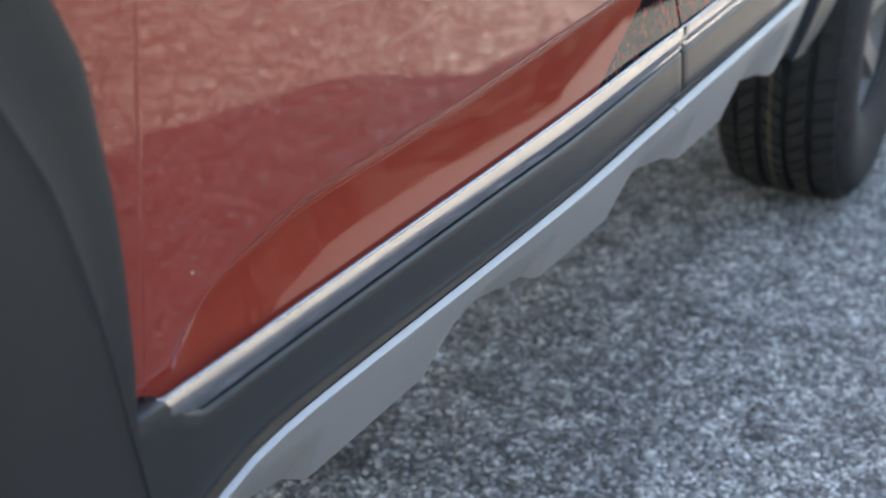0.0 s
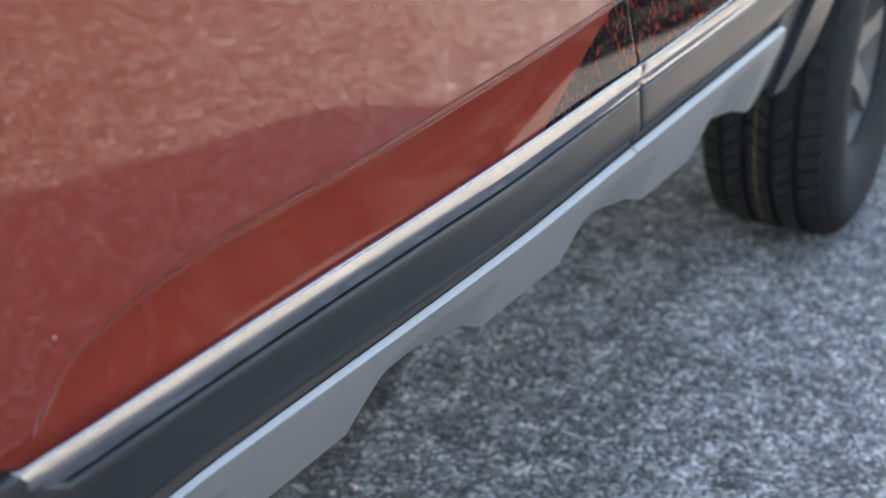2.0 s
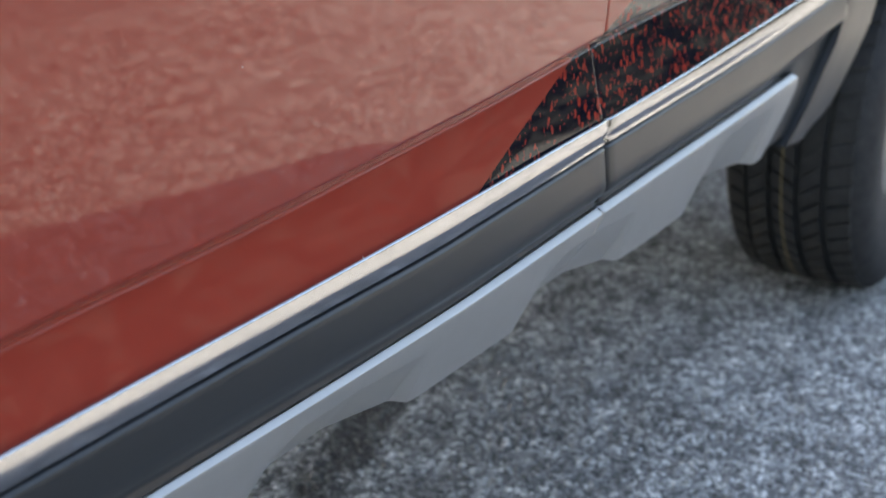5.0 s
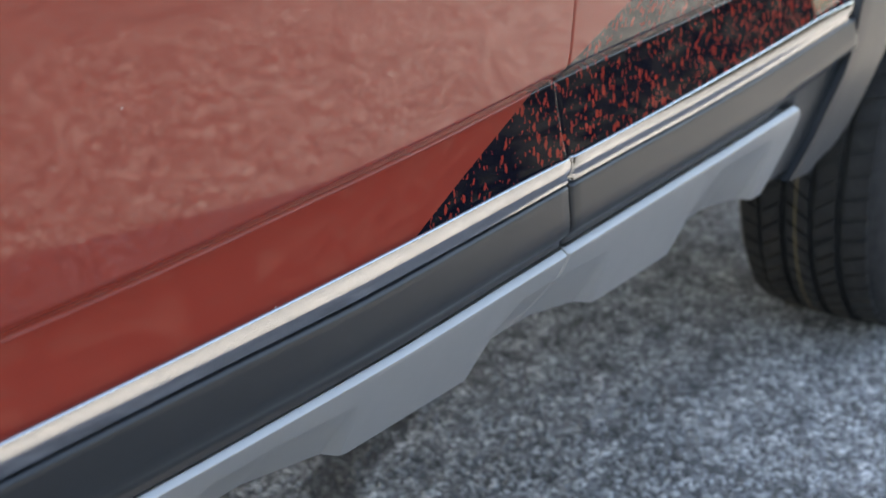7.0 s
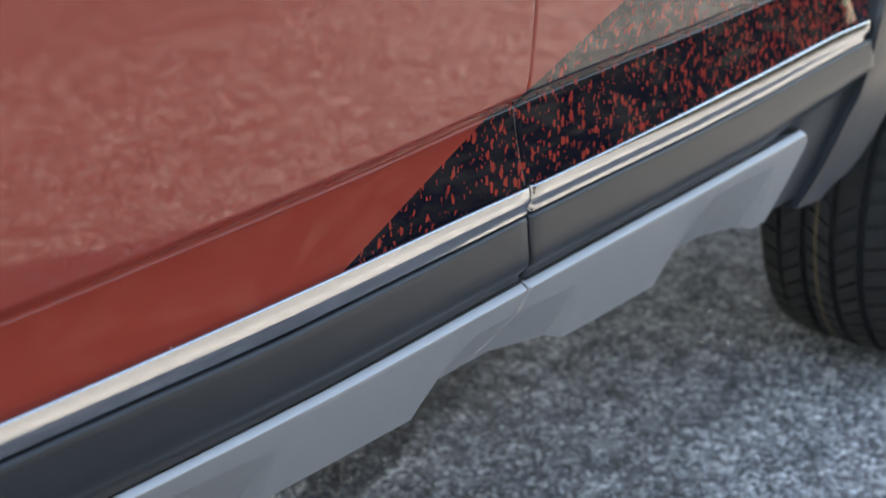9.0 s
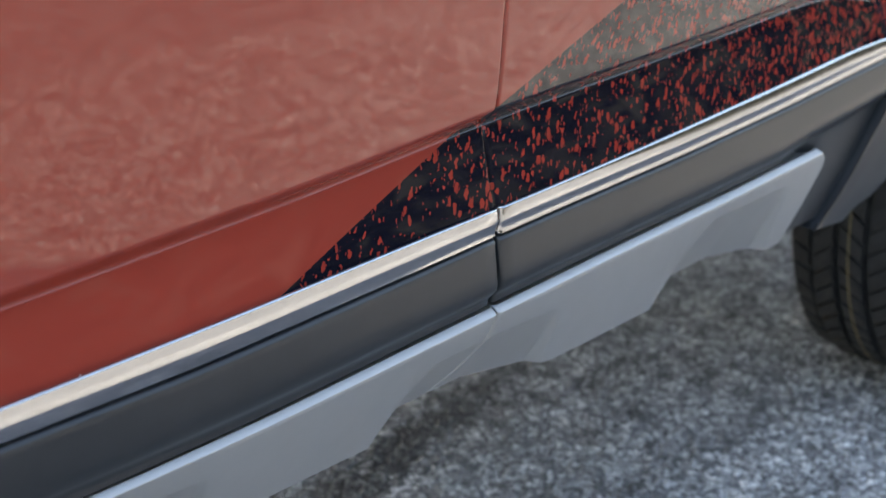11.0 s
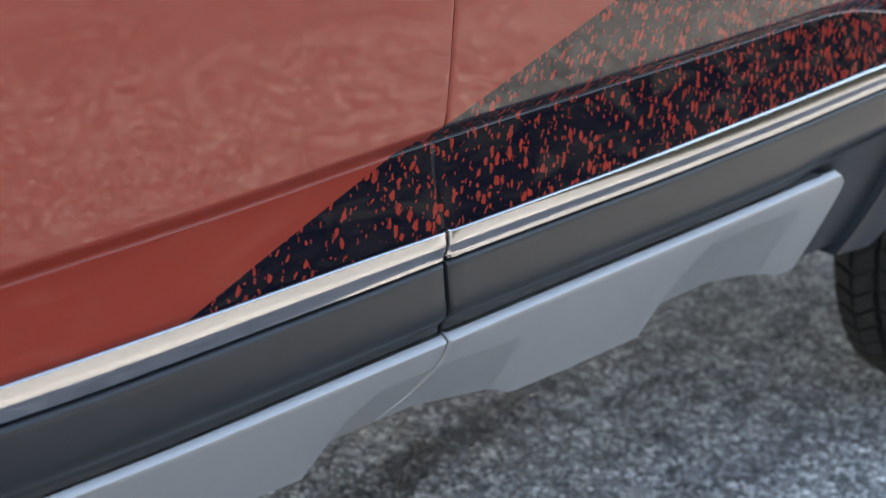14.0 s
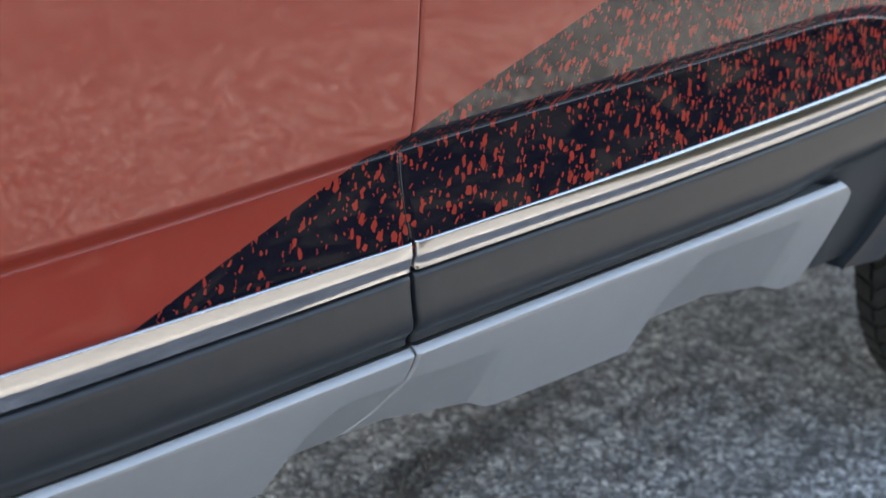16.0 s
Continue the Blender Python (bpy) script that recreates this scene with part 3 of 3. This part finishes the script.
TYRE = [(0.045, 0.225), (0.030, 0.235), (0.018, 0.262), (0.012, 0.290), (0.014, 0.318), (0.024, 0.338), (0.034, 0.349),
        (0.046, 0.3540), (0.070, 0.3562), (0.071, 0.3490), (0.079, 0.3490), (0.080, 0.3568), (0.108, 0.3580), (0.109, 0.3500), (0.119, 0.3500), (0.120, 0.3580),
        (0.150, 0.3580), (0.151, 0.3500), (0.161, 0.3500), (0.162, 0.3568), (0.189, 0.3562), (0.190, 0.3490), (0.196, 0.3490), (0.197, 0.3545), (0.212, 0.3515), (0.222, 0.345),
        (0.232, 0.332), (0.240, 0.310), (0.240, 0.280), (0.232, 0.250), (0.215, 0.225)]
TYRE = [(0.24 - (0.24 - y) * 1.17, (r - 0.005 if r > 0.345 else r) if r > 0.3 else 0.3 - (0.3 - r) * 1.68) for y, r in TYRE]
LOADED = 0.3535          # height of the wheel's centre


def build_wheel(x, y, flip):
    v, f = ring_mesh([(0.000, 0.179), (0.010, 0.184), (0.022, 0.171), (0.08, 0.157), (0.20, 0.165), (0.214, 0.179), (0.195, 0.153), (0.09, 0.145), (0.03, 0.158)], 64)
    wheel = mesh_object("wheel", v, f + [], ALLOY, None, "alloy wheel", sharp=40)
    v, f = ring_mesh(TYRE, 128)
    mesh_object("tyre", v, f, RUBBER, wheel, "black rubber tyre with grooved tread", sharp=45)
    # tread blocks: thin raised slanting lugs on the ribs
    lv, lf = [], []
    for rib, (ya, yb, r, count, skew) in enumerate(((0.001, 0.040, 0.3535, 56, 0.012), (0.052, 0.086, 0.3572, 62, 0.026), (0.099, 0.135, 0.3580, 62, -0.026), (0.148, 0.181, 0.3568, 62, 0.026), (0.191, 0.218, 0.351, 56, -0.012))):
        for i in range(count):
            a0 = 2 * math.pi * (i + 0.37 * rib) / count
            w = 2 * math.pi / count * 0.74
            base = len(lv)
            for yy, s in ((ya, 0.0), (yb, skew / r)):
                for aa in (a0 + s, a0 + s + w):
                    for rr in (r - 0.010, r + 0.0035 - (0.003 if yy in (0.001, 0.218) else 0)):
                        lv.append((rr * math.cos(aa), yy, rr * math.sin(aa)))
            for q in ((0, 1, 3, 2), (4, 6, 7, 5), (0, 4, 5, 1), (2, 3, 7, 6), (1, 5, 7, 3), (0, 2, 6, 4)):
                lf.append(tuple(base + k for k in q))
    mesh_object("tread", lv, lf, RUBBER, wheel, smooth=False)
    v, f = ring_mesh([(0.1178, 0.3616), (0.1182, 0.3621), (0.1212, 0.3621), (0.1216, 0.3616)], 128)
    mesh_object("paint_line", v, f, MARKING, wheel, "faded ochre line round the tread", sharp=30)
    # spokes and hub
    hv, hf = ring_mesh([(0.036, 0.0), (0.026, 0.030), (0.031, 0.060), (0.051, 0.068), (0.08, 0.068)], 32)
    mesh_object("hub", hv, hf, ALLOY, wheel)
    for k in range(6):
        a = 2 * math.pi * k / 6 + 0.3
        sv = []
        for r, half, y0 in ((0.05, 0.028, 0.034), (0.12, 0.022, 0.020), (0.172, 0.028, 0.012)):
            for s in (-1, 1):
                for yy in (y0, y0 + 0.022):
                    sv.append((r * math.cos(a) - s * half * math.sin(a), yy, r * math.sin(a) + s * half * math.cos(a)))
        sf = []
        for g in (0, 4):
            sf += [(g, g + 1, g + 5, g + 4), (g + 2, g + 6, g + 7, g + 3), (g, g + 4, g + 6, g + 2), (g + 1, g + 3, g + 7, g + 5)]
        sf += [(0, 2, 3, 1), (8, 9, 11, 10)]
        mesh_object("spoke", sv, sf, ALLOY, wheel, sharp=30)
    wheel.parent = car
    wheel.matrix_basis = Matrix.Translation(Vector((x, y, LOADED + 0.0085)) - HOME) @ (Matrix.Rotation(math.pi, 4, "Z") if flip else Matrix())
    return wheel


for wx in (RW, FW):
    build_wheel(wx, 0.005, False)
    build_wheel(wx, 1.835, True)

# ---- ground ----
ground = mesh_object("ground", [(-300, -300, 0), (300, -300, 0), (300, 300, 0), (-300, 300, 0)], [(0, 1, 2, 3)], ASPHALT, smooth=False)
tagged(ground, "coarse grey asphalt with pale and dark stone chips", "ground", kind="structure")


def stone_chips(count, x0, x1, y0, y1, small, large, material, label, seed):
    rng = np.random.default_rng(seed)
    base = np.array([(1, 0, 0), (0, 1, 0), (-1, 0, 0), (0, -1, 0), (0.5, 0.5, 0.62), (-0.5, 0.5, 0.62), (-0.5, -0.5, 0.62), (0.5, -0.5, 0.62)], float)
    tris = np.array([(0, 1, 4), (1, 2, 5), (2, 3, 6), (3, 0, 7), (1, 5, 4), (2, 6, 5), (3, 7, 6), (0, 4, 7), (4, 5, 6), (4, 6, 7)])
    size = small + (large - small) * rng.random(count) ** 1.6
    pts = base[None] * size[:, None, None] * (0.75 + 0.5 * rng.random((count, 8, 3)))
    a = rng.random(count) * 2 * np.pi
    c, s = np.cos(a)[:, None], np.sin(a)[:, None]
    stretch = 0.75 + 0.5 * rng.random((count, 1))
    px, py = pts[:, :, 0] * stretch, pts[:, :, 1]
    out = np.stack([px * c - py * s, px * s + py * c, pts[:, :, 2] * (0.6 + 0.5 * rng.random((count, 1)))], -1)
    tilt = (rng.random((count, 1, 2)) - 0.5) * 0.5
    out[:, :, 2] += out[:, :, 0] * tilt[:, :, 0] + out[:, :, 1] * tilt[:, :, 1]
    blur = rng.normal(size=(2, count)) * 0.07            # the strewn field has no sharp border
    out[:, :, 0] += (x0 + (x1 - x0) * rng.random(count) + blur[0])[:, None]
    out[:, :, 1] += (y0 + (y1 - y0) * rng.random(count) + blur[1])[:, None]
    out[:, :, 2] -= 0.0006
    faces = (tris[None] + 8 * np.arange(count)[:, None, None]).reshape(-1)
    me = bpy.data.meshes.new("stone_chips")
    me.vertices.add(count * 8)
    me.vertices.foreach_set("co", out.reshape(-1).astype(np.float32))
    me.loops.add(len(faces))
    me.loops.foreach_set("vertex_index", faces.astype(np.int32))
    me.polygons.add(len(faces) // 3)
    me.polygons.foreach_set("loop_start", np.arange(0, len(faces), 3, dtype=np.int32))
    me.update(calc_edges=True)
    me.materials.append(material)
    return tagged(new("stone_chips", me), label, "gravel", kind="stuff")


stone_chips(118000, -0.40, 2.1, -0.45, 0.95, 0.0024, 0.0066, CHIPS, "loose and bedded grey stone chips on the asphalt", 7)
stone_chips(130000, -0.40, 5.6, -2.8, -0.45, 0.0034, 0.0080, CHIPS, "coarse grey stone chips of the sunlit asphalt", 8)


# ---- the far side of the yard, seen only in the car's gloss ----
def far_trees():
    rng = np.random.default_rng(3)
    verts, faces = [], []
    count = 26000
    px = rng.uniform(-16, 40, count)
    top = 4.9 + 0.2 * np.sin(px * 0.45) + 0.25 * np.sin(px * 1.3 + 1) + 0.25 * np.sin(px * 3.1)
    pz = rng.random(count) * top
    py = -12.5 - rng.random(count) * 2.5
    for x, y, z in zip(px, py, pz):
        q = rng.normal(size=(3, 3)) * 0.34
        b = len(verts)
        verts += [(x + d[0], y + d[1], max(0.0, z + d[2])) for d in q]
        faces.append((b, b + 1, b + 2))
    me = bpy.data.meshes.new("far_trees")
    me.from_pydata(verts, [], faces)
    me.materials.append(LEAF)
    return tagged(new("far_trees", me), "dark row of far trees and bushes beside the yard", "trees", kind="stuff")


far_trees()
